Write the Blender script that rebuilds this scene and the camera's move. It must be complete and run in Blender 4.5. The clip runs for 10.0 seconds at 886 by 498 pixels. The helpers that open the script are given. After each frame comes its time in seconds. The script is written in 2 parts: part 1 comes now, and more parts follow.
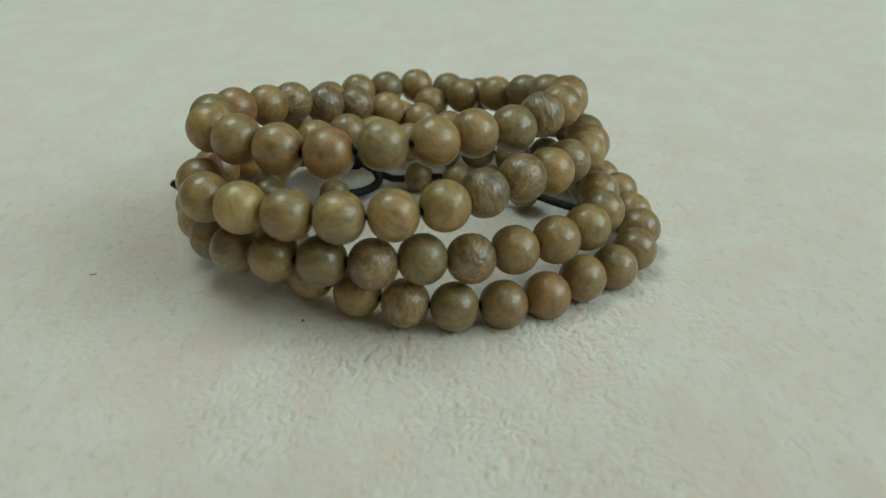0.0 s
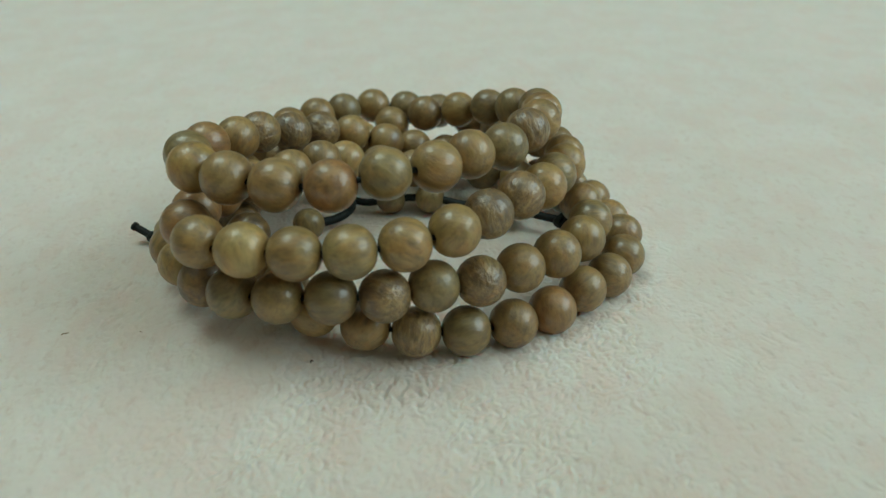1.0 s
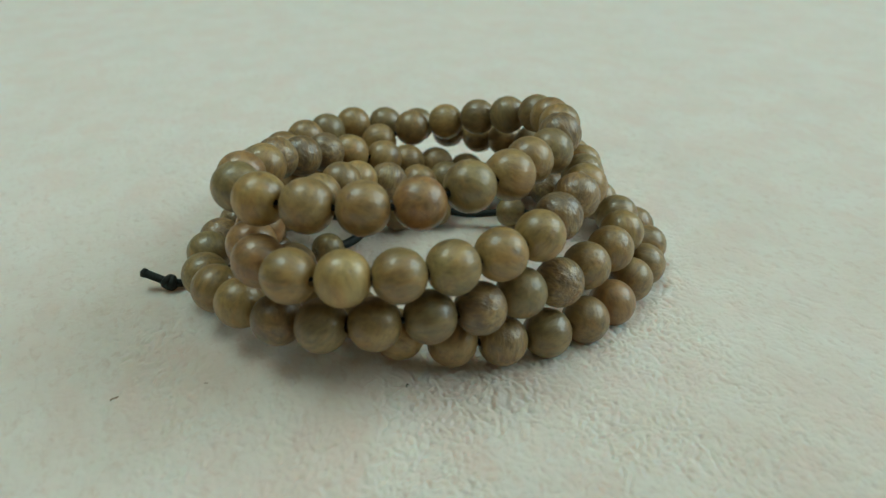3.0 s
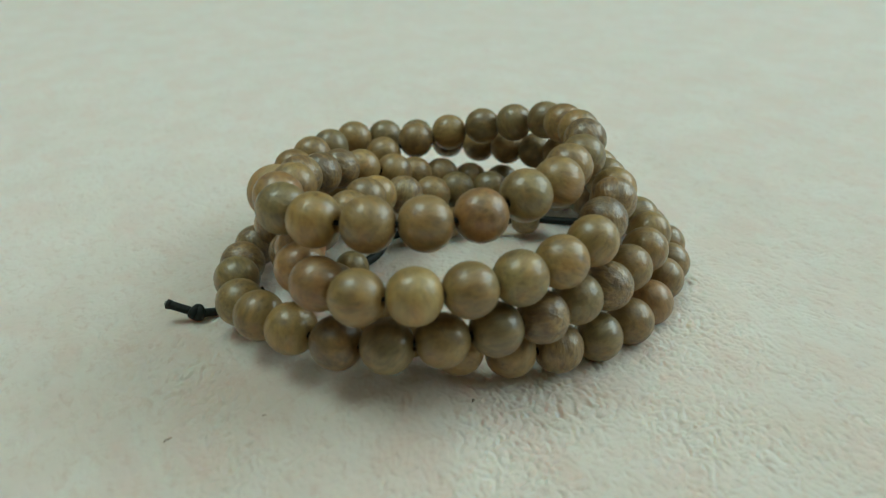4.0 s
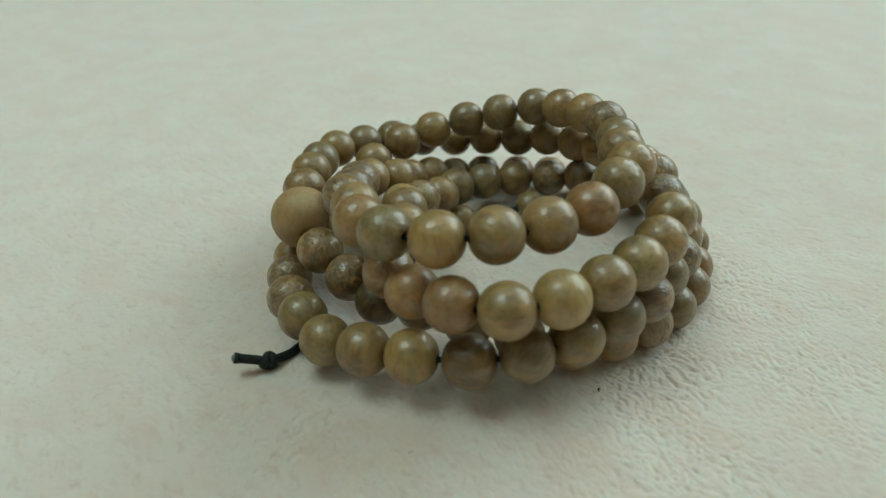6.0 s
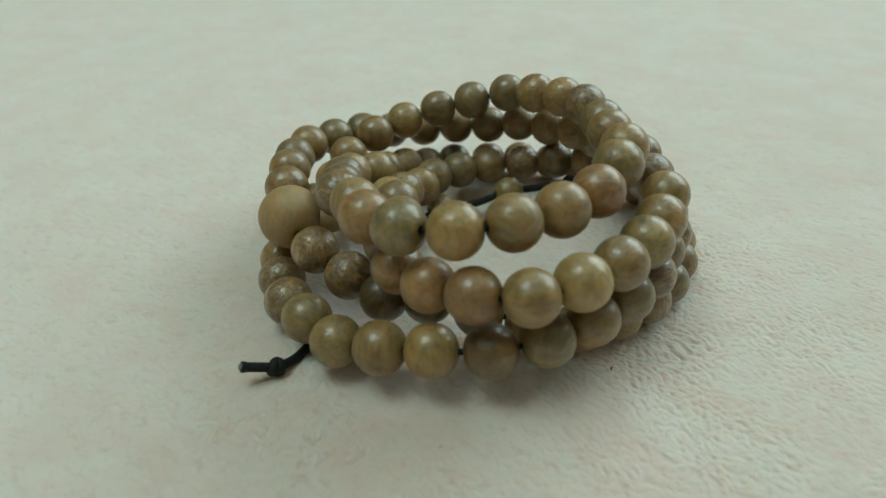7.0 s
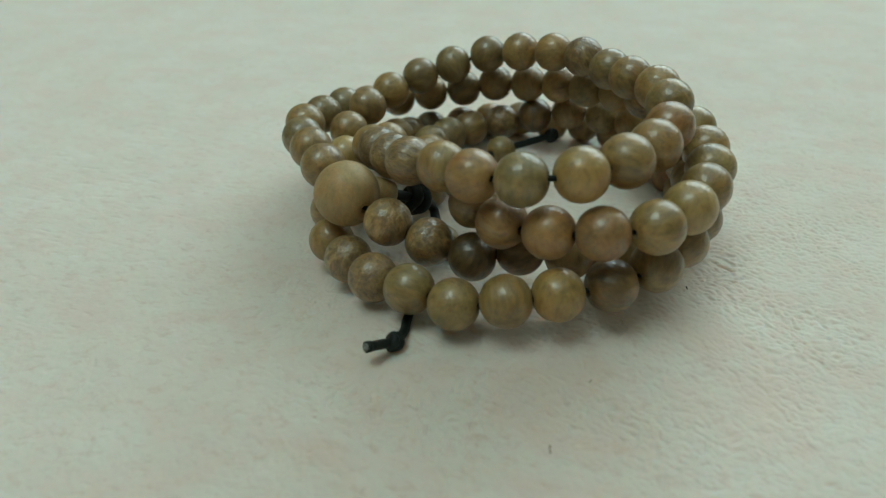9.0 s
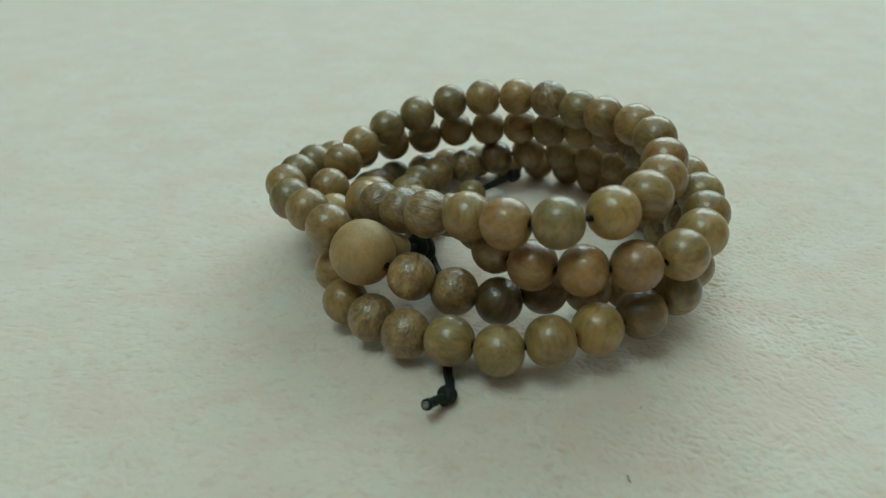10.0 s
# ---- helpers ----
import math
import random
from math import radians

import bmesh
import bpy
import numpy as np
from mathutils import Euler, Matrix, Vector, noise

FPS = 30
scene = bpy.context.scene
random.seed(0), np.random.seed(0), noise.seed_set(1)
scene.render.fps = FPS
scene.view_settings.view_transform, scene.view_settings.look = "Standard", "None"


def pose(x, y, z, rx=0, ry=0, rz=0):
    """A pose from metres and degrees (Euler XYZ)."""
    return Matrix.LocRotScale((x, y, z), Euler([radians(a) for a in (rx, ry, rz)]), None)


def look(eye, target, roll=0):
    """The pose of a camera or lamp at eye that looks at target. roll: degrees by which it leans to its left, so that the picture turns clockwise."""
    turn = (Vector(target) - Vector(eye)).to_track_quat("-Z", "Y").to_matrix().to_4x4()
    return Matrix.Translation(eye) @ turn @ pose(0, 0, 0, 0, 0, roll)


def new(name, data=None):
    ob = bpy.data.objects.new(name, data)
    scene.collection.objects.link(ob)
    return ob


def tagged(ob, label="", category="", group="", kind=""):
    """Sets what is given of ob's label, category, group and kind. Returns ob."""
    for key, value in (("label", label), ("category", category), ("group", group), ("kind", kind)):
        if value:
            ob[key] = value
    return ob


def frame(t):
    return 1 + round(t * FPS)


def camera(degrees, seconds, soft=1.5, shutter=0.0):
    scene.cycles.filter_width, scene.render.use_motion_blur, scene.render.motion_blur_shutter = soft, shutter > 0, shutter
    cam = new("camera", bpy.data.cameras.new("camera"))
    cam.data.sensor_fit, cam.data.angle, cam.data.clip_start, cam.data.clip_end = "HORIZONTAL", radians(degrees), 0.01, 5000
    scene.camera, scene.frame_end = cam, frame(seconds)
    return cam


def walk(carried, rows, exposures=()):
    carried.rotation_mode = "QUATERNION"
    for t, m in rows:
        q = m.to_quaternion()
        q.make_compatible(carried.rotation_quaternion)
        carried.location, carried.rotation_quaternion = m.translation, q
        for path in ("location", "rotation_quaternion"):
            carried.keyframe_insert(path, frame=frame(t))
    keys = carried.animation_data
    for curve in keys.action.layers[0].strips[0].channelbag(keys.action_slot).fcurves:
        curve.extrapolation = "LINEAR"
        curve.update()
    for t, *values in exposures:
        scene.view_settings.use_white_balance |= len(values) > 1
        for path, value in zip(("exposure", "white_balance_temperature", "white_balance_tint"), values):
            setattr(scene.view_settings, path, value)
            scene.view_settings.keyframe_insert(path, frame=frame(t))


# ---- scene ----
# camera: seconds, place in metres, turn in degrees
cam = camera(64.58, 10.0, 1.3)
cam.data.dof.use_dof, cam.data.dof.focus_distance, cam.data.dof.aperture_fstop = True, 0.118, 20.0
ROWS = [
    (0.0, 0.00612, -0.12173, 0.06638, 59.510, 0.152, -0.248),
    (0.5, -0.00067, -0.12062, 0.06815, 60.180, 0.628, -4.844),
    (1.0, -0.00870, -0.11769, 0.06799, 60.017, 0.619, -9.300),
    (1.5, -0.02117, -0.11567, 0.06725, 60.359, 0.590, -12.677),
    (2.0, -0.03135, -0.11218, 0.06712, 60.021, 0.495, -16.715),
    (3.5, -0.04844, -0.10467, 0.06814, 61.610, 0.252, -26.560),
    (4.0, -0.05792, -0.09884, 0.06795, 61.742, 0.417, -30.160),
    (4.5, -0.06548, -0.09530, 0.06929, 63.074, 0.519, -33.450),
    (5.0, -0.07384, -0.08669, 0.07079, 63.267, 0.557, -37.272),
    (5.5, -0.08158, -0.07726, 0.07033, 61.700, 1.055, -42.616),
    (7.0, -0.09433, -0.06049, 0.07042, 59.193, 1.423, -54.842),
    (7.5, -0.09612, -0.05296, 0.07007, 58.917, 1.316, -57.823),
    (8.0, -0.10044, -0.04276, 0.06841, 57.623, 0.851, -63.867),
    (8.5, -0.10698, -0.03406, 0.06856, 57.649, 0.566, -69.184),
    (9.0, -0.11611, -0.02423, 0.06867, 57.523, 0.569, -72.411),
    (9.5, -0.11982, -0.01330, 0.06915, 58.315, 0.739, -78.652),
    (10.0, -0.12077, -0.00116, 0.07112, 60.465, 0.547, -84.385),
]
walk(cam, [(t, pose(*p)) for t, *p in ROWS], exposures=[(0.0, -0.21, 6190, 3), (2.0, -0.18, 6140, 1), (4.5, -0.1, 6170, 2), (8.0, -0.14, 6120, 1), (10.0, -0.18, 6070, -1)])

# ---- light: a ceiling lamp overhead and a daylight window in the side wall
# faint warm ambient fill, added without a source to warm the shadows
world = bpy.data.worlds.new("warm_fill")
scene.world = world
world.use_nodes = True
world.node_tree.nodes["Background"].inputs[0].default_value = (0.9, 0.8, 0.65, 1)
world.node_tree.nodes["Background"].inputs[1].default_value = 0.02


def area_lamp(name, at, target, size, size_y, watts, colour, shape):
    lamp = bpy.data.lights.new(name, "AREA")
    lamp.shape, lamp.size, lamp.energy, lamp.color = shape, size, watts, colour
    if shape == "RECTANGLE":
        lamp.size_y = size_y
    ob = new(name, lamp)
    ob.matrix_world = look(at, target)
    return ob


CEILING_Z, FLOOR_Z = 1.75, -0.75
globe = bpy.data.lights.new("ceiling_globe_light", "POINT")
globe.energy, globe.shadow_soft_size, globe.color = 30, 0.38, (0.81, 0.98, 0.93)
new("ceiling_globe_light", globe).location = (-0.46, 0.36, 1.5)
area_lamp("window_daylight", (1.48, -0.5, 1.1), (0, -0.5, 1.1), 1.6, 1.2, 30, (0.82, 0.96, 0.96), "RECTANGLE")


# ---- materials
def nodes_of(name):
    m = bpy.data.materials.new(name)
    m.use_nodes = True
    t = m.node_tree
    return m, t, t.nodes["Principled BSDF"]


def put(t, kind, **values):
    n = t.nodes.new(kind)
    for k, v in values.items():
        if k == "operation":
            n.operation = v
        elif k == "data_type":
            n.data_type = v
        elif k == "blend_type":
            n.blend_type = v
        else:
            n.inputs[k.replace("_", " ")].default_value = v
    return n


def ramp(t, stops):
    n = t.nodes.new("ShaderNodeValToRGB")
    e = n.color_ramp.elements
    while len(e) < len(stops):
        e.new(0.5)
    for el, (p, c) in zip(e, stops):
        el.position, el.color = p, (*c, 1)
    return n


def wood(name, dark, mid, light, grain=0.8, gloss=0.5, polish=0.5, fine=1.0):
    """Polished wood of one hue: growth bands, fibres, pores and blotches, shifted and turned from bead to bead."""
    m, t, bsdf = nodes_of(name)
    link = t.links.new
    co = t.nodes.new("ShaderNodeTexCoord")
    info = t.nodes.new("ShaderNodeObjectInfo")
    spin = put(t, "ShaderNodeMath", operation="MULTIPLY")
    spin.inputs[1].default_value = 40.0
    link(info.outputs["Random"], spin.inputs[0])
    turn = t.nodes.new("ShaderNodeVectorRotate")
    turn.rotation_type = "AXIS_ANGLE"
    turn.inputs["Axis"].default_value = (0.55, 0.6, 0.58)
    link(co.outputs["Object"], turn.inputs["Vector"])
    link(spin.outputs[0], turn.inputs["Angle"])
    shift = put(t, "ShaderNodeVectorMath", operation="ADD")
    link(turn.outputs[0], shift.inputs[0])
    link(spin.outputs[0], shift.inputs[1])
    stretch = put(t, "ShaderNodeVectorMath", operation="MULTIPLY")
    stretch.inputs[1].default_value = (1.0, 1.0, 0.42)
    link(shift.outputs[0], stretch.inputs[0])
    squeeze = put(t, "ShaderNodeVectorMath", operation="MULTIPLY")
    squeeze.inputs[1].default_value = (1.3, 1.3, 0.45)
    link(shift.outputs[0], squeeze.inputs[0])
    bands = put(t, "ShaderNodeTexNoise", Scale=330.0 * fine, Detail=4.0, Roughness=0.6, Distortion=0.35)
    link(stretch.outputs[0], bands.inputs["Vector"])
    fibre = put(t, "ShaderNodeTexNoise", Scale=1350.0 * fine, Detail=3.0, Roughness=0.65)
    link(stretch.outputs[0], fibre.inputs["Vector"])
    blotch = put(t, "ShaderNodeTexNoise", Scale=190.0, Detail=3.0, Roughness=0.55)
    link(shift.outputs[0], blotch.inputs["Vector"])
    hue = ramp(t, [(0.36, dark), (0.5, mid), (0.63, light)])
    mixed = put(t, "ShaderNodeMath", operation="MULTIPLY_ADD")
    link(bands.outputs[0], mixed.inputs[0])
    mixed.inputs[1].default_value = 0.27
    chatter = put(t, "ShaderNodeTexNoise", Scale=620.0 * fine, Detail=3.0, Roughness=0.6)
    link(squeeze.outputs[0], chatter.inputs["Vector"])
    third = put(t, "ShaderNodeMath", operation="MULTIPLY")
    third.inputs[1].default_value = 0.35
    link(blotch.outputs[0], third.inputs[0])
    rest = put(t, "ShaderNodeMath", operation="MULTIPLY_ADD")
    rest.inputs[1].default_value = 0.38
    link(chatter.outputs[0], rest.inputs[0])
    link(third.outputs[0], rest.inputs[2])
    link(rest.outputs[0], mixed.inputs[2])
    link(mixed.outputs[0], hue.inputs[0])
    pores = ramp(t, [(0.32, (0.34, 0.3, 0.25)), (0.5, (1, 1, 1)), (0.68, (1.32, 1.32, 1.34))])
    link(fibre.outputs[0], pores.inputs[0])
    mul = put(t, "ShaderNodeMix", data_type="RGBA", blend_type="MULTIPLY")
    mul.inputs[0].default_value = min(0.55 * grain, 0.6)
    link(hue.outputs[0], mul.inputs[6])
    link(pores.outputs[0], mul.inputs[7])
    bead_tone = put(t, "ShaderNodeHueSaturation")
    level = put(t, "ShaderNodeMapRange")
    level.inputs["To Min"].default_value, level.inputs["To Max"].default_value = 0.82, 1.14
    link(info.outputs["Random"], level.inputs["Value"])
    link(level.outputs[0], bead_tone.inputs["Value"])
    drift = put(t, "ShaderNodeTexNoise", Scale=260.0, Detail=3.0, Roughness=0.6, Distortion=1.0)
    link(squeeze.outputs[0], drift.inputs["Vector"])
    veil = ramp(t, [(0.35, (1.15, 0.96, 0.76)), (0.5, (1.0, 0.99, 0.95)), (0.65, (0.84, 0.91, 0.86))])
    link(drift.outputs[0], veil.inputs[0])
    tinted = put(t, "ShaderNodeMix", data_type="RGBA", blend_type="MULTIPLY")
    tinted.inputs[0].default_value = 0.75
    link(mul.outputs[2], tinted.inputs[6])
    link(veil.outputs[0], tinted.inputs[7])
    link(tinted.outputs[2], bead_tone.inputs["Color"])
    link(bead_tone.outputs[0], bsdf.inputs["Base Color"])
    rough = put(t, "ShaderNodeMapRange")
    rough.inputs["To Min"].default_value, rough.inputs["To Max"].default_value = gloss - 0.12, gloss + 0.18
    link(blotch.outputs[0], rough.inputs["Value"])
    link(rough.outputs[0], bsdf.inputs["Roughness"])
    relief = put(t, "ShaderNodeMath", operation="MULTIPLY_ADD")
    link(fibre.outputs[0], relief.inputs[0])
    relief.inputs[1].default_value = 0.35
    link(chatter.outputs[0], relief.inputs[2])
    bump = put(t, "ShaderNodeBump", Strength=min(0.55 * grain, 1.0), Distance=0.0004 * max(grain, 1.0))
    link(relief.outputs[0], bump.inputs["Height"])
    link(bump.outputs[0], bsdf.inputs["Normal"])
    bsdf.inputs["Specular IOR Level"].default_value = 0.9
    bsdf.inputs["Sheen Weight"].default_value = 0.05
    bsdf.inputs["Sheen Roughness"].default_value = 0.45
    # a thin polish over the grain
    bsdf.inputs["Coat Weight"].default_value = polish
    bsdf.inputs["Coat Roughness"].default_value = 0.09
    skin = put(t, "ShaderNodeBump", Strength=0.6 * grain, Distance=0.0002)
    link(chatter.outputs[0], skin.inputs["Height"])
    link(skin.outputs[0], bsdf.inputs["Coat Normal"])
    return m


WOODS = {
    "t": wood("tan_bead_wood", (0.148, 0.082, 0.019), (0.257, 0.155, 0.040), (0.336, 0.210, 0.058)),
    "o": wood("olive_bead_wood", (0.115, 0.075, 0.018), (0.202, 0.136, 0.038), (0.281, 0.191, 0.058), 0.8),
    "r": wood("reddish_bead_wood", (0.165, 0.076, 0.017), (0.281, 0.145, 0.036), (0.345, 0.195, 0.052), 0.7),
    "p": wood("pale_bead_wood", (0.229, 0.140, 0.039), (0.339, 0.220, 0.064), (0.403, 0.270, 0.084), 0.6),
    "y": wood("golden_bead_wood", (0.153, 0.087, 0.018), (0.264, 0.163, 0.038), (0.339, 0.215, 0.057), 0.7),
    "s": wood("speckled_bead_wood", (0.080, 0.045, 0.014), (0.210, 0.128, 0.042), (0.361, 0.244, 0.087), 1.3, 0.42, 0.5, 1.5),
    "d": wood("dark_bead_wood", (0.045, 0.026, 0.006), (0.120, 0.068, 0.017), (0.225, 0.125, 0.032), 0.9, 0.38, 0.3),
    "g": wood("guru_bead_wood", (0.291, 0.184, 0.069), (0.339, 0.219, 0.083), (0.383, 0.252, 0.098), 0.45, 0.58, 0.05, 1.5),
}


def cord_material():
    m, t, bsdf = nodes_of("black_elastic_cord")
    co = t.nodes.new("ShaderNodeTexCoord")
    weave = put(t, "ShaderNodeTexNoise", Scale=2600.0, Detail=2.0)
    t.links.new(co.outputs["Object"], weave.inputs["Vector"])
    tone = ramp(t, [(0.3, (0.003, 0.005, 0.004)), (0.75, (0.012, 0.018, 0.015))])
    t.links.new(weave.outputs[0], tone.inputs[0])
    t.links.new(tone.outputs[0], bsdf.inputs["Base Color"])
    bump = put(t, "ShaderNodeBump", Strength=0.5, Distance=0.0001)
    t.links.new(weave.outputs[0], bump.inputs["Height"])
    t.links.new(bump.outputs[0], bsdf.inputs["Normal"])
    bsdf.inputs["Roughness"].default_value = 0.6
    bsdf.inputs["Specular IOR Level"].default_value = 0.3
    return m


def fleece_material(name):
    m, t, bsdf = nodes_of(name)
    link = t.links.new
    co = t.nodes.new("ShaderNodeTexCoord")
    wide = put(t, "ShaderNodeTexNoise", Scale=60.0, Detail=4.0, Roughness=0.6)
    fine = put(t, "ShaderNodeTexNoise", Scale=900.0, Detail=5.0, Roughness=0.7)
    for n in (wide, fine):
        link(co.outputs["Object"], n.inputs["Vector"])
    tint = ramp(t, [(0.35, (0.623, 0.552, 0.485)), (0.55, (0.645, 0.583, 0.521)), (0.7, (0.654, 0.601, 0.543))])
    link(wide.outputs[0], tint.inputs[0])
    # scattered dark pinkish flecks: warm shade of the gaps between tufts, put into the colour
    lay = put(t, "ShaderNodeVectorMath", operation="MULTIPLY")
    lay.inputs[1].default_value = (1.3, 0.75, 1.0)
    link(co.outputs["Object"], lay.inputs[0])
    fleck = put(t, "ShaderNodeTexNoise", Scale=480.0, Detail=6.0, Roughness=0.68, Distortion=0.5)
    link(lay.outputs[0], fleck.inputs["Vector"])
    share = ramp(t, [(0.52, (0, 0, 0)), (0.72, (0.6, 0.6, 0.6))])
    link(fleck.outputs[0], share.inputs[0])
    mix = put(t, "ShaderNodeMix", data_type="RGBA")
    link(share.outputs[0], mix.inputs[0])
    link(tint.outputs[0], mix.inputs[6])
    mix.inputs[7].default_value = (0.52, 0.38, 0.31, 1)
    # faint pink stains, drawn out along the cloth
    drawn = put(t, "ShaderNodeVectorMath", operation="MULTIPLY")
    drawn.inputs[1].default_value = (1.0, 0.6, 1.0)
    link(co.outputs["Object"], drawn.inputs[0])
    stain = put(t, "ShaderNodeTexNoise", Scale=95.0, Detail=4.0, Roughness=0.6, Distortion=0.5)
    link(drawn.outputs[0], stain.inputs["Vector"])
    much = ramp(t, [(0.47, (0, 0, 0)), (0.66, (0.6, 0.6, 0.6))])
    link(stain.outputs[0], much.inputs[0])
    pink = put(t, "ShaderNodeMix", data_type="RGBA")
    link(much.outputs[0], pink.inputs[0])
    link(mix.outputs[2], pink.inputs[6])
    pink.inputs[7].default_value = (0.632, 0.505, 0.44, 1)
    link(pink.outputs[2], bsdf.inputs["Base Color"])
    bump = put(t, "ShaderNodeBump", Strength=0.45, Distance=0.00025)
    link(fine.outputs[0], bump.inputs["Height"])
    link(bump.outputs[0], bsdf.inputs["Normal"])
    bsdf.inputs["Roughness"].default_value = 0.95
    bsdf.inputs["Specular IOR Level"].default_value = 0.1
    bsdf.inputs["Subsurface Weight"].default_value = 0.85
    bsdf.inputs["Subsurface Radius"].default_value = (1.0, 0.62, 0.45)
    bsdf.inputs["Subsurface Scale"].default_value = 0.0027
    bsdf.inputs["Sheen Weight"].default_value = 0.2
    bsdf.inputs["Sheen Roughness"].default_value = 0.6
    return m


def plain_material(name, a, b, scale, rough):
    m, t, bsdf = nodes_of(name)
    co = t.nodes.new("ShaderNodeTexCoord")
    n = put(t, "ShaderNodeTexNoise", Scale=scale, Detail=5.0, Roughness=0.6)
    t.links.new(co.outputs["Object"], n.inputs["Vector"])
    tone = ramp(t, [(0.3, a), (0.7, b)])
    t.links.new(n.outputs[0], tone.inputs[0])
    t.links.new(tone.outputs[0], bsdf.inputs["Base Color"])
    bump = put(t, "ShaderNodeBump", Strength=0.2, Distance=0.002)
    t.links.new(n.outputs[0], bump.inputs["Height"])
    t.links.new(bump.outputs[0], bsdf.inputs["Normal"])
    bsdf.inputs["Roughness"].default_value = rough
    return m


CORD = cord_material()
FLEECE = fleece_material("white_fleece")
# unseen walls: browned so that their bounce warms the shadows
WARM_BOUNCE = plain_material("wall_warm_bounce", (0.34, 0.26, 0.17), (0.41, 0.32, 0.22), 6, 0.9)
CEILING_PAINT = plain_material("ceiling_paint", (0.8, 0.77, 0.7), (0.85, 0.82, 0.75), 6, 0.9)
BOARD = plain_material("brown_floor_boards", (0.12, 0.07, 0.04), (0.2, 0.12, 0.07), 9, 0.5)
TABLE_WOOD = plain_material("reddish_brown_table_wood", (0.2, 0.085, 0.035), (0.33, 0.15, 0.07), 30, 0.45)


# ---- mesh helpers
def mesh_of(name, bm, smooth=True):
    me = bpy.data.meshes.new(name)
    bm.to_mesh(me)
    bm.free()
    if smooth:
        for p in me.polygons:
            p.use_smooth = True
    return me


def part(name, bm, material, parent=None, label="", smooth=True):
    ob = new(name, mesh_of(name, bm, smooth))
    ob.data.materials.append(material)
    ob.parent = parent
    return tagged(ob, label)


def box(lo, hi, bevel=0.0):
    bm = bmesh.new()
    bmesh.ops.create_cube(bm, size=1)
    for v in bm.verts:
        v.co = Vector([lo[k] + (v.co[k] + 0.5) * (hi[k] - lo[k]) for k in range(3)])
    if bevel:
        bmesh.ops.bevel(bm, geom=bm.edges[:], offset=bevel, segments=2, affect="EDGES")
    return bm


def structure(name, lo, hi, material, label):
    return tagged(part(name, box(lo, hi), material, smooth=False), label, name.split("_")[0], kind="structure")


def lathe(bm, profile, around, cap=False):
    """Turns (radius, height) pairs about z; returns nothing, adds to bm."""
    rings = []
    for r, z in profile:
        rings.append([bm.verts.new((r * math.cos(2 * math.pi * k / around), r * math.sin(2 * math.pi * k / around), z)) for k in range(around)])
    for a, b in zip(rings, rings[1:]):
        for k in range(around):
            bm.faces.new((a[k], a[(k + 1) % around], b[(k + 1) % around], b[k]))
    if cap:
        bm.faces.new(rings[0][::-1])
        bm.faces.new(rings[-1])


def spline(points, steps):
    """A smooth line through points (Catmull-Rom), steps pieces to each stretch."""
    p = [points[0] * 2 - points[1], *points, points[-1] * 2 - points[-2]]
    line = []
    for a, b, c, d in zip(p, p[1:], p[2:], p[3:]):
        for k in range(steps):
            u = k / steps
            line.append(0.5 * (2 * b + (c - a) * u + (2 * a - 5 * b + 4 * c - d) * u * u + (3 * b - a - 3 * c + d) * u ** 3))
    return [*line, points[-1].copy()]


def tube(bm, line, radius, around=10):
    """A round cord along a line, with flat ends."""
    rings, side = [], Vector((0.31, 0.2, 0.93))
    for k, p in enumerate(line):
        way = (line[min(k + 1, len(line) - 1)] - line[max(k - 1, 0)]).normalized()
        side = (side - way * side.dot(way)).normalized()
        up = way.cross(side)
        rings.append([bm.verts.new(p + radius * (math.cos(2 * math.pi * j / around) * side + math.sin(2 * math.pi * j / around) * up)) for j in range(around)])
    for a, b in zip(rings, rings[1:]):
        for j in range(around):
            bm.faces.new((a[j], a[(j + 1) % around], b[(j + 1) % around], b[j]))
    bm.faces.new(rings[0][::-1])
    bm.faces.new(rings[-1])


# ---- the room: unseen walls and ceiling, added to close it and bounce light
X0, X1, Y0, Y1 = -2.0, 1.45, -2.2, 2.4
structure("floor", (X0, Y0, FLOOR_Z - 0.1), (X1, Y1, FLOOR_Z), BOARD, "brown wooden floor of the room")
structure("ceiling", (X0, Y0, CEILING_Z), (X1, Y1, CEILING_Z + 0.1), CEILING_PAINT, "unseen pale room ceiling, added to bounce light down")
structure("wall_west", (X0 - 0.12, Y0, FLOOR_Z), (X0, Y1, CEILING_Z), WARM_BOUNCE, "unseen beige room wall, added to bounce warm light")
# the window wall: four pieces round the opening
east_bm = bmesh.new()
for lo, hi in (((Y0, FLOOR_Z), (-1.31, CEILING_Z)), ((0.31, FLOOR_Z), (Y1, CEILING_Z)), ((-1.31, FLOOR_Z), (0.31, 0.49)), ((-1.31, 1.71), (0.31, CEILING_Z))):
    made = bmesh.ops.create_cube(east_bm, size=1)
    for v in made["verts"]:
        v.co = (X1 + 0.06 + v.co.x * 0.12, lo[0] + (v.co.y + 0.5) * (hi[0] - lo[0]), lo[1] + (v.co.z + 0.5) * (hi[1] - lo[1]))
tagged(part("wall_east", east_bm, WARM_BOUNCE, smooth=False), "unseen beige room wall with a window opening, added to bounce warm light", "wall", kind="structure")
structure("wall_south", (X0, Y0 - 0.12, FLOOR_Z), (X1, Y0, CEILING_Z), WARM_BOUNCE, "unseen beige room wall, added to bounce warm light")
structure("wall_north", (X0, Y1, FLOOR_Z), (X1, Y1 + 0.12, CEILING_Z), WARM_BOUNCE, "unseen beige room wall, added to bounce warm light")

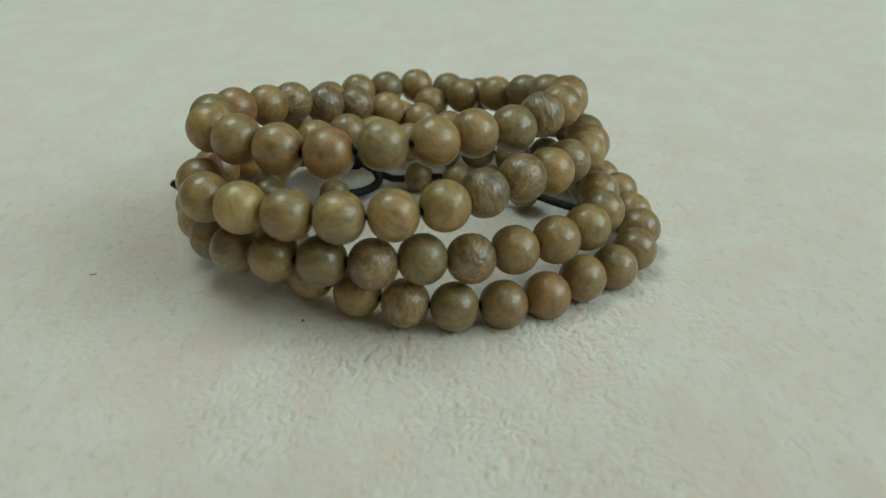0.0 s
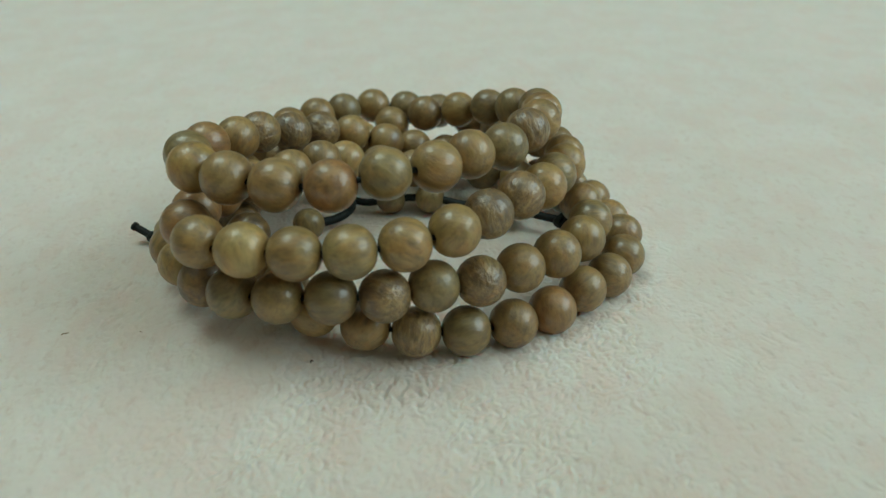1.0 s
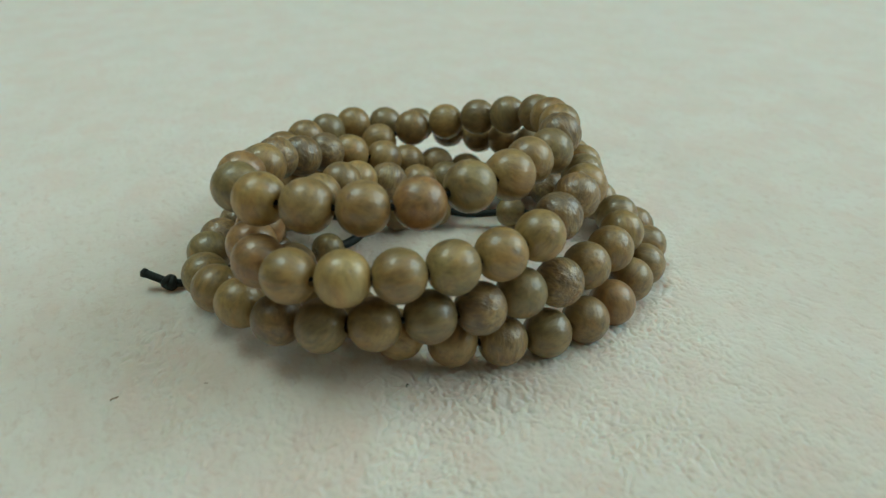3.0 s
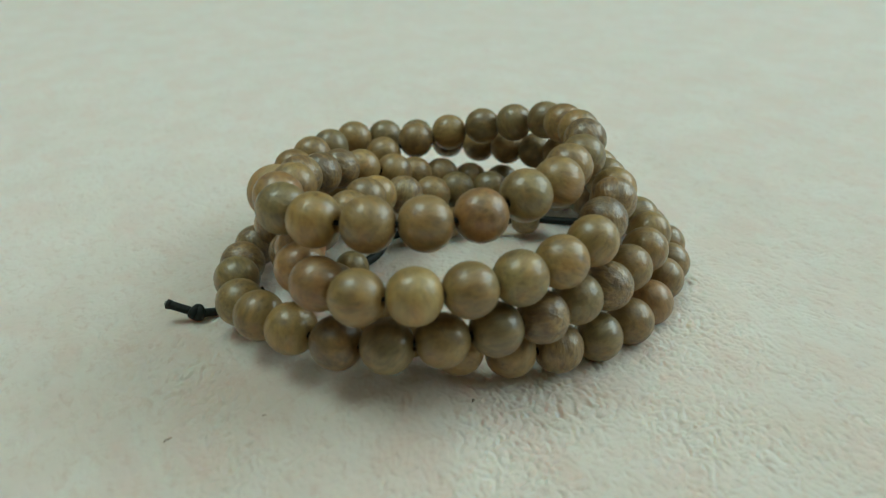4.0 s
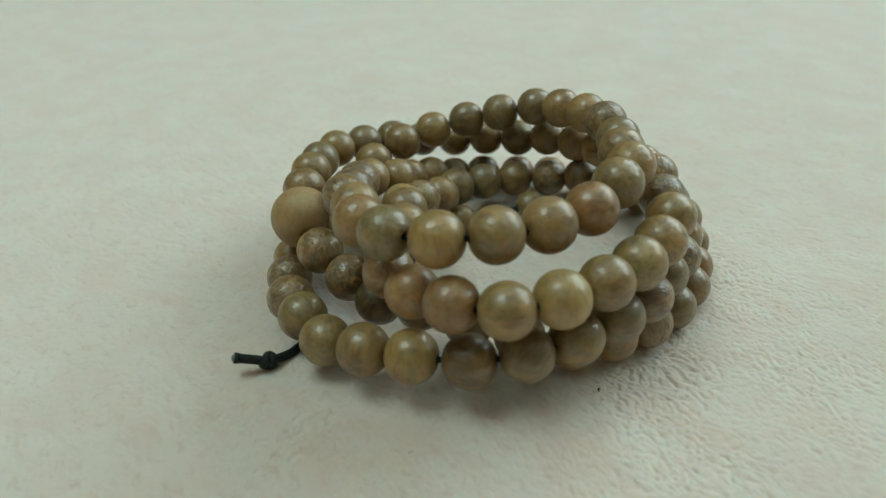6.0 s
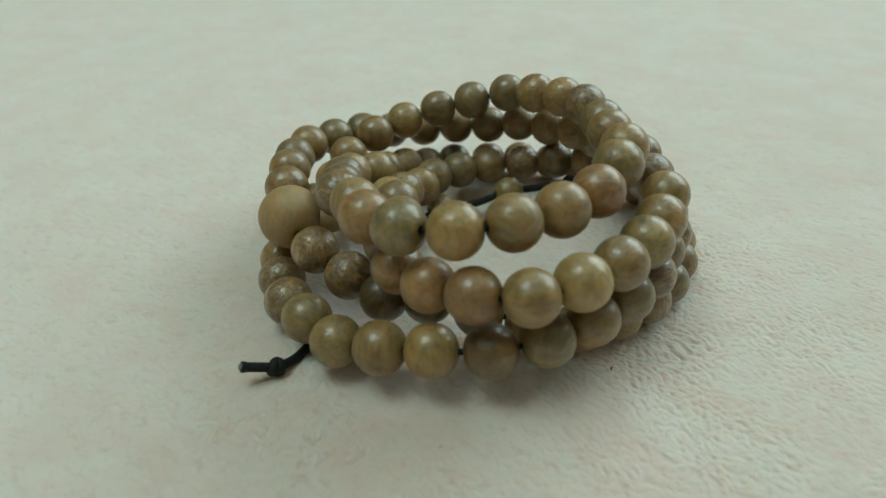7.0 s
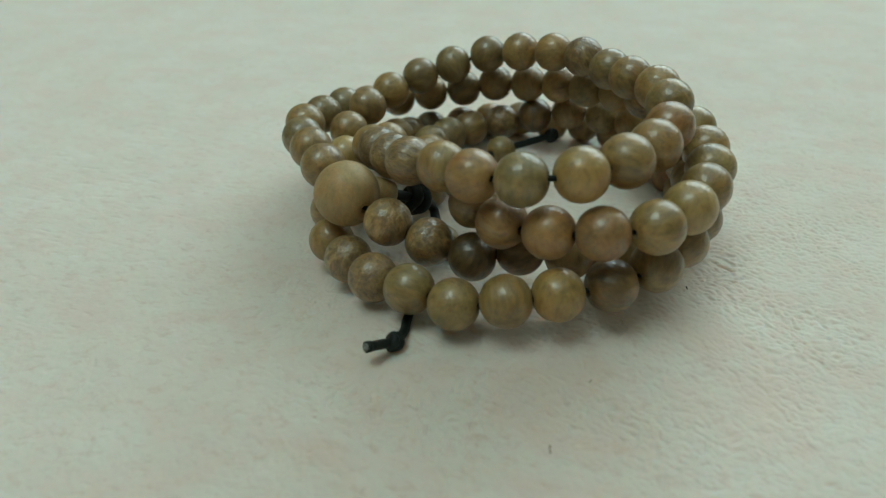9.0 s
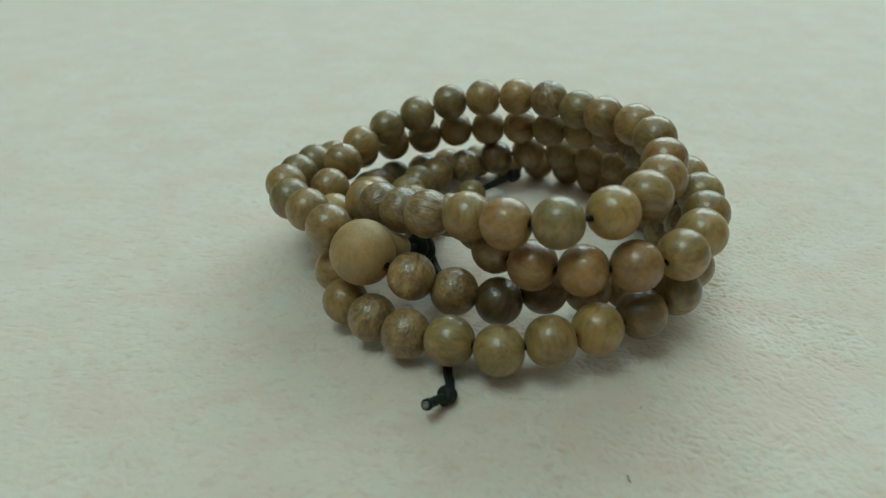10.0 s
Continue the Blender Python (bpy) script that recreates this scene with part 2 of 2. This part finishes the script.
# ---- the table under the cloth
TABLE_Z = -0.007
table = tagged(new("table"), "reddish-brown wooden table under a white fleece", "table")
table.location = (0.1, 0.1, FLOOR_Z)
top = part("tabletop", box((-0.7, -0.6, 0.71), (0.7, 0.6, TABLE_Z - FLOOR_Z), 0.006), TABLE_WOOD, table)
for sx in (-1, 1):
    for sy in (-1, 1):
        part("leg", box((sx * 0.62 - 0.03, sy * 0.52 - 0.03, 0), (sx * 0.62 + 0.03, sy * 0.52 + 0.03, 0.71), 0.004), TABLE_WOOD, table)

# ---- the fleece: a soft sheet with clumped pile
def axis_steps(lo, hi, a, b, fine, grow):
    """Places along one axis: fine steps from a to b, growing ones outside."""
    mid = list(np.arange(a, b, fine))
    out, x, s = [], a, fine
    while x > lo:
        s *= grow
        x -= s
        out.append(max(x, lo))
    far, x, s = [], mid[-1], fine
    while x < hi:
        s *= grow
        x += s
        far.append(min(x, hi))
    return np.array(out[::-1] + mid + far)


def waves(x, y, size, seed, octaves=4):
    """Soft uneven ground: sums of turned sine waves."""
    r, h = np.random.default_rng(seed), np.zeros(x.shape)
    for o in range(octaves):
        for k in range(5):
            a, p, q = r.random(3) * 2 * math.pi
            h += np.sin((x * math.cos(a) + y * math.sin(a)) * 2 * math.pi / size * (0.8 + 0.4 * r.random()) + p) * 0.5 ** o / 5
        size *= 0.5
    return h


MOUNDS = [(-0.034, -0.015, 0.010, 0.0026), (-0.022, -0.029, 0.008, 0.0026), (-0.043, 0.004, 0.009, 0.0016), (-0.064, 0.012, 0.014, 0.0015), (-0.032, 0.015, 0.008, 0.0012)]


def lie(x, y):
    """The lie of the cloth: slow swells, and mounds where it is pushed up."""
    h = 0.0005 * waves(x, y, 0.09, 6)
    for mx, my, wide, high in MOUNDS:
        h = h + high * np.exp(-((x - mx) ** 2 + (y - my) ** 2) / (2 * wide * wide))
    return h


def soft_noise(u, v, seed):
    """Smooth random hills about one unit wide, from -1 to 1."""
    r = np.random.default_rng(seed)
    table = r.random((128, 128)) * 2 - 1
    iu, iv = np.floor(u).astype(int), np.floor(v).astype(int)
    fu, fv = u - iu, v - iv
    fu, fv = fu * fu * (3 - 2 * fu), fv * fv * (3 - 2 * fv)
    a, b = table[iu % 128, iv % 128], table[(iu + 1) % 128, iv % 128]
    c, d = table[iu % 128, (iv + 1) % 128], table[(iu + 1) % 128, (iv + 1) % 128]
    return (a + (b - a) * fu) * (1 - fv) + (c + (d - c) * fu) * fv


def cells(x, y, size, seed):
    """Distance to the nearest scattered point, in cell sizes."""
    r = np.random.default_rng(seed)
    table_x, table_y = r.random((64, 64)), r.random((64, 64))
    u, v = x / size, y / size
    iu, iv = np.floor(u).astype(int), np.floor(v).astype(int)
    nearest = np.full(x.shape, 9.0)
    for a in (-1, 0, 1):
        for b in (-1, 0, 1):
            k, l = iu + a, iv + b
            nearest = np.minimum(nearest, np.hypot(k + table_x[k % 64, l % 64] - u, l + table_y[k % 64, l % 64] - v))
    return nearest


def tufts(x, y):
    """The pile: rounded tufts in two sizes, drawn out by the combing; 0 deep, 1 on top."""
    wx = x + 0.0009 * soft_noise(x / 0.0032, y / 0.0032, 3) + 0.0003 * soft_noise(x / 0.001, y / 0.001, 5)
    wy = y + 0.0009 * soft_noise(x / 0.0032, y / 0.0032, 4)
    wy = wy * 0.85
    big, small = cells(wx, wy, 0.001, 11), cells(wx - 0.2 * wy, wy, 0.00065, 12)
    patch = np.clip(0.7 + 0.6 * soft_noise(x / 0.008, y / 0.008, 6), 0.25, 1.0)
    return 1 - patch * (0.55 * np.clip(1.5 * big ** 2, 0, 1) + 0.45 * np.clip(1.5 * small ** 2, 0, 1))


def partings(x, y, wide, length, seed, thin):
    """Short crooked partings between the tufts, combed one way; 1 in the middle of a parting."""
    wx = x + 0.0011 * soft_noise(x / 0.0034, y / 0.0034, seed + 1) + 0.0004 * soft_noise(x / 0.0012, y / 0.0012, seed + 4)
    wy = y + 0.0011 * soft_noise(x / 0.0034, y / 0.0034, seed + 2)
    across, down = wx * 0.95 + wy * 0.3, wy * 0.95 - wx * 0.3
    n = soft_noise(across / wide, down / length, seed)
    broken = np.clip(2.4 * soft_noise(x / (1.3 * wide), y / (0.5 * length), seed + 3) - 0.35, 0, 1)
    return np.exp(-(n / thin) ** 2) * broken


def pile_height(x, y):
    """The nap: tufts where it stands up by the beads, flattened with a few thin partings elsewhere."""
    near = np.exp(-(np.hypot(x + 0.001, y + 0.02) / 0.05) ** 6)
    near = np.maximum(near, 0.85 * np.exp(-(np.hypot(x + 0.006, y + 0.004) / 0.056) ** 10))
    sparse = partings(x, y, 0.0012, 0.0034, 51, 0.16)
    swell = soft_noise(x / 0.0045, y / 0.007, 71) + 0.5 * soft_noise(x / 0.0018, y / 0.0026, 72)
    fade = np.exp(-(np.maximum(np.hypot(x, y) - 0.075, 0) / 0.05) ** 2)
    return lie(x, y) + fade * (0.00008 * swell - 0.00053 * (0.24 + 0.74 * near) * (1 - tufts(x, y)) - 0.00016 * (1 - 0.7 * near) * sparse)


EDGE_DIR = (0.57, 0.82)
xs, ys = axis_steps(-0.5, 0.62, -0.078, 0.055, 0.00021, 1.02), axis_steps(-0.42, 0.62, -0.07, 0.05, 0.00021, 1.02)
gx, gy = np.meshgrid(xs, ys, indexing="ij")
along = -gx * EDGE_DIR[1] + gy * EDGE_DIR[0]
reach = gx * EDGE_DIR[0] + gy * EDGE_DIR[1]
limit = np.interp(along, (-0.3, -0.2, -0.14, -0.057, 0.023, 0.102, 0.215, 0.316, 0.4), (0.4, 0.404, 0.413, 0.409, 0.406, 0.425, 0.451, 0.44, 0.435)) + 0.002 * np.sin(along * 90)
over = np.maximum(reach - limit, 0)
gz = pile_height(gx, gy) - 0.006 * np.clip(over / 0.004, 0, 1)
gx, gy = gx - EDGE_DIR[0] * np.maximum(over - 0.004, 0), gy - EDGE_DIR[1] * np.maximum(over - 0.004, 0)
n_x, n_y = gx.shape
corner = np.arange(n_x * n_y).reshape(n_x, n_y)
quads = np.stack([corner[:-1, :-1], corner[1:, :-1], corner[1:, 1:], corner[:-1, 1:]], -1).reshape(-1, 4)
keep = (over < 0.012)
quads = quads[keep.reshape(-1)[quads].all(1)]
me = bpy.data.meshes.new("fleece")
me.from_pydata(np.stack([gx, gy, gz], -1).reshape(-1, 3).tolist(), [], quads.tolist())
for p in me.polygons:
    p.use_smooth = True
me.materials.append(FLEECE)
fleece = tagged(new("fleece", me), "soft white fleece cloth with short clumped pile", "fleece", kind="structure")

# another piece of pale cloth, folded and lying past the fleece
GREY_CLOTH = plain_material("pale_grey_cloth", (0.56, 0.52, 0.47), (0.64, 0.6, 0.54), 120, 0.95)
us, vs = np.meshgrid(np.linspace(0, 1, 50), np.linspace(0, 1, 60), indexing="ij")
py = -0.03 + 0.24 * vs
px = 0.362 + 0.035 * np.clip((py - 0.14) / 0.075, 0, 1) ** 1.5 + 0.004 * np.sin(py * 60) + 0.2 * us
inside = np.minimum.reduce([us * 0.2, (1 - us) * 0.2, vs * 0.24, (1 - vs) * 0.24])
pz = -0.006 + 0.010 * (1 - np.exp(-inside / 0.014)) + 0.0015 * waves(px, py, 0.05, 41) * np.clip(inside / 0.01, 0, 1)
row = np.arange(50 * 60).reshape(50, 60)
me = bpy.data.meshes.new("folded_cloth")
me.from_pydata(np.stack([px, py, pz], -1).reshape(-1, 3).tolist(), [], np.stack([row[:-1, :-1], row[1:, :-1], row[1:, 1:], row[:-1, 1:]], -1).reshape(-1, 4).tolist())
for p in me.polygons:
    p.use_smooth = True
me.materials.append(GREY_CLOTH)
tagged(new("folded_cloth", me), "pale grey folded cloth lying on the fleece's rim", "cloth")

# lint on the cloth
LINT = plain_material("dark_lint", (0.015, 0.01, 0.007), (0.05, 0.035, 0.02), 900, 0.7)
FLUFF = plain_material("brown_fluff", (0.28, 0.2, 0.14), (0.48, 0.38, 0.29), 900, 0.9)


def lint(name, line, thick, material, label):
    bm = bmesh.new()
    tube(bm, spline([Vector((x * 0.001, y * 0.001, float(pile_height(np.array([x * 0.001]), np.array([y * 0.001]))[0]) + up * 0.001)) for x, y, up in line], 5), thick, 6)
    tagged(part(name, bm, material), label, "lint")


lint("lint_hair", [(-15.6, -33.5, 0.05), (-15.55, -33.35, 0.3), (-15.4, -33.3, 0.4), (-15.25, -33.4, 0.25)], 0.00009, LINT, "tiny curled dark hair lying on the fleece")
lint("lint_speck", [(-42.4, -21.2, 0.05), (-42.2, -21.3, 0.15), (-41.9, -21.5, 0.05)], 0.00006, FLUFF, "tiny brown speck lying on the fleece")
lint("lint_fluff", [(-55.3, -18.3, 0.0), (-55.0, -18.1, 0.12), (-54.7, -18.0, 0.05), (-54.4, -18.1, 0.12), (-54.2, -17.9, 0.0)], 0.00012, FLUFF, "small brown fluff caught in the fleece")

# ---- the bracelet
# bends of the cord: where it carries each bead, in millimetres, from the guru bead round to it again; and the hue of its wood
SECOND_TURN = [
    (-18.4, 28.8, 16.3), (-12.6, 34.0, 16.4), (-6.6, 38.9, 15.5), (0.3, 41.9, 15.2), (7.9, 41.7, 14.3), (15.4, 40.3, 13.5),
    (22.4, 38.0, 11.8), (28.0, 32.9, 11.4), (31.3, 26.1, 12.4), (33.9, 18.9, 13.2), (35.0, 11.7, 14.7), (34.5, 4.1, 15.5),
    (32.1, -3.2, 16.8), (28.1, -9.7, 17.9), (24.1, -16.3, 19.0), (18.8, -21.7, 20.3), (12.7, -26.2, 19.9), (6.7, -30.8, 20.1),
    (-0.7, -32.9, 19.7), (-8.4, -33.7, 19.8), (-15.9, -33.0, 19.9), (-23.0, -30.8, 20.0), (-29.3, -26.8, 19.7), (-32.1, -19.9, 19.1),
]
SECOND_TURN_HUES = "ttotootttotttoyssytoyptr"
INNER_TURN = [
    (-31.9, -12.5, 17.9), (-29.4, -5.2, 16.9), (-24.5, 0.5, 16.6), (-17.5, 3.5, 16.7), (-12.1, 8.7, 16.1), (-7.4, 14.2, 13.5),
    (-0.4, 16.6, 11.1), (6.8, 18.1, 8.9), (14.1, 20.2, 7.7), (21.7, 18.8, 6.7), (28.6, 15.6, 6.0), (33.0, 9.4, 6.4),
    (34.7, 2.2, 8.1), (35.1, -5.4, 9.7), (34.2, -13.1, 9.9),
]
INNER_TURN_HUES = "rrtttpstootsdto"
THIRD_TURN = [
    (30.3, -19.9, 10.5), (24.4, -24.9, 11.0), (17.5, -28.2, 11.1), (10.6, -31.1, 11.3), (3.3, -32.3, 12.0), (-4.0, -33.5, 11.9),
    (-11.6, -33.0, 12.2), (-19.1, -31.1, 11.9), (-25.8, -27.7, 11.3), (-30.9, -21.9, 10.1), (-35.1, -15.0, 9.9), (-37.8, -8.1, 9.2),
    (-38.8, -0.7, 7.8), (-37.2, 6.7, 7.9), (-34.4, 13.7, 6.7), (-30.1, 19.8, 6.3), (-24.9, 25.3, 5.8), (-18.0, 28.3, 7.5),
    (-10.7, 30.2, 9.4),
]
THIRD_TURN_HUES = "yttsosoyodyyoossytt"
TOP_TURN = [
    (-3.3, 31.8, 11.1), (3.8, 34.2, 13.2), (11.3, 33.1, 15.6), (18.5, 30.7, 16.8), (24.2, 25.9, 18.6), (28.2, 19.7, 20.4),
    (31.2, 12.7, 22.4), (29.7, 5.2, 24.0), (27.2, -2.2, 25.2), (23.1, -8.8, 26.0), (17.8, -14.5, 25.7), (11.3, -18.8, 26.6),
    (5.2, -23.8, 27.2), (-2.4, -26.0, 27.6), (-10.2, -26.5, 26.6), (-17.9, -24.8, 26.6), (-24.8, -21.4, 26.8), (-30.3, -16.0, 26.6),
    (-32.3, -8.3, 25.7), (-30.6, -1.0, 24.4), (-26.2, 4.9, 23.1), (-22.9, 11.3, 21.6), (-17.4, 16.3, 19.4), (-11.8, 21.0, 17.6),
]
TOP_TURN_HUES = "ptttooottsottorttyortsss"
BOTTOM_TURN = [
    (-5.6, 25.0, 15.1), (1.6, 24.9, 12.7), (8.0, 27.9, 9.8), (15.2, 28.6, 7.8), (22.6, 28.3, 5.4), (29.8, 25.7, 4.3),
    (34.6, 19.4, 4.3), (39.9, 14.0, 3.8), (42.0, 6.8, 4.1), (43.0, -0.7, 3.2), (42.7, -8.2, 3.8), (40.2, -15.4, 3.6),
    (35.4, -21.1, 3.4), (29.2, -25.3, 4.0), (22.9, -29.0, 3.1), (15.8, -31.7, 3.3), (8.1, -32.7, 3.6), (0.5, -32.3, 4.1),
    (-7.0, -30.3, 4.8), (-14.5, -27.7, 6.5), (-19.0, -21.4, 7.5), (-22.5, -14.6, 8.7), (-25.4, -7.4, 10.0), (-27.4, -0.3, 8.8),
    (-27.3, 6.8, 10.2), (-27.5, 13.6, 12.8),
]
BOTTOM_TURN_HUES = "tttttorttttyttrtosttttddss"
GURU_PLACE = (-24.5, 21.8, 15.1)
MM = 0.001
GURU = Vector(GURU_PLACE) * MM
middles = [Vector(p) * MM for p in SECOND_TURN + INNER_TURN + THIRD_TURN + TOP_TURN + BOTTOM_TURN]
HUES = SECOND_TURN_HUES + INNER_TURN_HUES + THIRD_TURN_HUES + TOP_TURN_HUES + BOTTOM_TURN_HUES
FULL, WIDE = 0.00765, 0.0039


def bead_mesh(name, radius, half, hole, rings, around):
    """A turned wooden bead: round belly, flattened ends and a drilled hole along z."""
    bm = bmesh.new()
    profile = [(hole, -half * 0.5), (hole, -half * 0.96)]
    for k in range(rings + 1):
        a = -math.pi / 2 + math.pi * k / rings
        r, z = radius * math.cos(a) ** 0.93, half * math.sin(a)
        if r > hole * 1.12:
            profile.append((r, z))
    profile += [(hole, half * 0.96), (hole, half * 0.5)]
    lathe(bm, profile, around)
    bmesh.ops.recalc_face_normals(bm, faces=bm.faces)
    return mesh_of(name, bm)


bracelet = tagged(new("bead_bracelet"), "wooden prayer bead bracelet coiled in four loops on fleece", "bracelet")
BEAD = bead_mesh("bead", WIDE, FULL / 2, 0.00062, 16, 26)
BEAD.materials.append(WOODS["t"])
ring = [GURU, *middles, GURU]
for k, at in enumerate(middles):
    way = (ring[k + 2] - ring[k]).normalized()
    bead = new("bead", BEAD)
    bead.parent = bracelet
    size = 1.0 + random.uniform(-0.015, 0.015)
    turn = way.to_track_quat("Z", "Y").to_matrix().to_4x4() @ pose(0, 0, 0, 0, 0, random.uniform(0, 360))
    bead.matrix_basis = Matrix.Translation(at) @ turn @ Matrix.Diagonal((size, size, 1, 1))
    bead.material_slots[0].link = "OBJECT"
    bead.material_slots[0].material = WOODS[HUES[k]]
guru = new("guru_bead", bead_mesh("guru_bead", 0.0054, 0.0052, 0.0008, 24, 40))
guru.data.materials.append(WOODS["g"])
guru.parent = bracelet
guru.matrix_basis = Matrix.Translation(GURU) @ (middles[0] - middles[-1]).to_track_quat("Z", "Y").to_matrix().to_4x4()
tagged(guru, "large pale grey-brown wooden guru bead")

cord_bm = bmesh.new()
tube(cord_bm, spline([*middles, GURU, middles[0]], 3), 0.00045, 8)
part("cord", cord_bm, CORD, bracelet, "black elastic cord through the beads")

# the free end outside the coil, with its knot
def overhand(at, r, thick):
    """A small pulled knot: a ring wrapped by a second turn."""
    bm = bmesh.new()
    steps = np.linspace(0, 2 * math.pi, 20)
    tube(bm, [at + Vector((r * math.cos(a) - 0.0003, 0.5 * r * math.sin(a * 2), r * math.sin(a))) for a in steps], thick, 10)
    tube(bm, [at + Vector((0.5 * r * math.sin(a), r * math.cos(a), 0.8 * r * math.sin(a))) for a in steps], thick, 10)
    return bm


def lathe_disc(at, way, radius, thick):
    """A small rounded plug across the end of a cord."""
    bm = bmesh.new()
    lathe(bm, [(0.3 * radius, -thick), (radius, -thick), (radius, 0.4 * thick), (0.55 * radius, thick)], 12, True)
    bmesh.ops.transform(bm, matrix=Matrix.Translation(at) @ way.to_track_quat("Z", "Y").to_matrix().to_4x4(), verts=bm.verts)
    bmesh.ops.recalc_face_normals(bm, faces=bm.faces)
    return bm


TIP = plain_material("cut_elastic", (0.05, 0.06, 0.05), (0.3, 0.3, 0.27), 2500, 0.8)
TAIL = [Vector(p) * MM for p in [(-33, 6.5, 4.5), (-37.4, 7.0, 2.7), (-41, 6.3, 2.9), (-44.4, 6.4, 3.7), (-46.5, 7.6, 4.5), (-48.6, 8.9, 5.4)]]
tail_bm = bmesh.new()
tube(tail_bm, spline(TAIL, 6), 0.00072, 12)
flare = (TAIL[-1] - TAIL[-2]).normalized() * 0.0003
tube(tail_bm, [TAIL[-1] - flare * 2, TAIL[-1] - flare, TAIL[-1] + flare * 0.2], 0.00084, 12)
tail = part("cord_end", tail_bm, CORD, bracelet, "black elastic cord end with a knot")
part("knot", overhand(TAIL[3], 0.0008, 0.0007), CORD, tail)

part("cut_tip", lathe_disc(TAIL[-1], TAIL[-1] - TAIL[-2], 0.00056, 0.0004), TIP, tail, "pale frayed cut end")

# the inner free strand: a turned collar beside the guru bead, a loop, small beads and a knotted end
collar_bm = bmesh.new()
lathe(collar_bm, [(0.0007, -0.0022), (0.0024, -0.0022), (0.0027, -0.001), (0.0021, 0.001), (0.0016, 0.0022), (0.0007, 0.0024)], 24)
bmesh.ops.recalc_face_normals(collar_bm, faces=collar_bm.faces)
collar = part("collar_bead", collar_bm, WOODS["g"], bracelet, "small turned collar beside the guru bead")
COLLAR_AT = Vector((-20.3, 17.4, 13.9)) * MM
collar.matrix_basis = Matrix.Translation(COLLAR_AT) @ (COLLAR_AT - GURU).to_track_quat("Z", "Y").to_matrix().to_4x4()
LOOP = [Vector(p) * MM for p in [(-20.3, 17.4, 13.9), (-15.8, 15.6, 11.2), (-12.1, 14.4, 8.9), (-8.6, 13.8, 6.8), (-6.9, 13.0, 4.4), (-8.3, 12.0, 2.8), (-11.3, 10.4, 2.3), (-15.8, 8.4, 2.9), (-17.6, 8.0, 2.9)]]
STRAND = [Vector(p) * MM for p in [(-11.5, 19.5, 5.2), (-4.6, 17.4, 2.4), (1.4, 16.3, 3.2), (9.5, 14.8, 3.4), (16.3, 11.3, 2.9), (23.0, 7.1, 3.9), (28.5, 2.6, 3.9), (33.2, -2.2, 4.4)]]
loop_bm = bmesh.new()
tube(loop_bm, spline(LOOP, 6), 0.00092, 10)
loop = part("cord_loop", loop_bm, CORD, bracelet, "black cord loop knotted beside the guru bead")
part("knot", overhand(LOOP[2], 0.0019, 0.0011), CORD, loop)
strand_bm = bmesh.new()
tube(strand_bm, spline(STRAND, 6), 0.0008, 10)
strand = part("inner_strand", strand_bm, CORD, bracelet, "black cord strand lying inside the coil")
part("knot", overhand(STRAND[-1], 0.0009, 0.0008), CORD, strand)
SMALL = bead_mesh("small_bead", 0.0032, 0.0031, 0.0008, 14, 24)
SMALL.materials.append(WOODS["o"])
for line, k, owner in ((LOOP, 7, loop), (STRAND, 2, strand), (STRAND, 3, strand), (STRAND, 5, strand)):
    bead = new("small_bead", SMALL)
    bead.parent = owner
    bead.matrix_basis = Matrix.Translation(line[k]) @ (line[k + 1] - line[k - 1]).to_track_quat("Z", "Y").to_matrix().to_4x4()
    tagged(bead, "small olive-brown wooden bead on the strand")
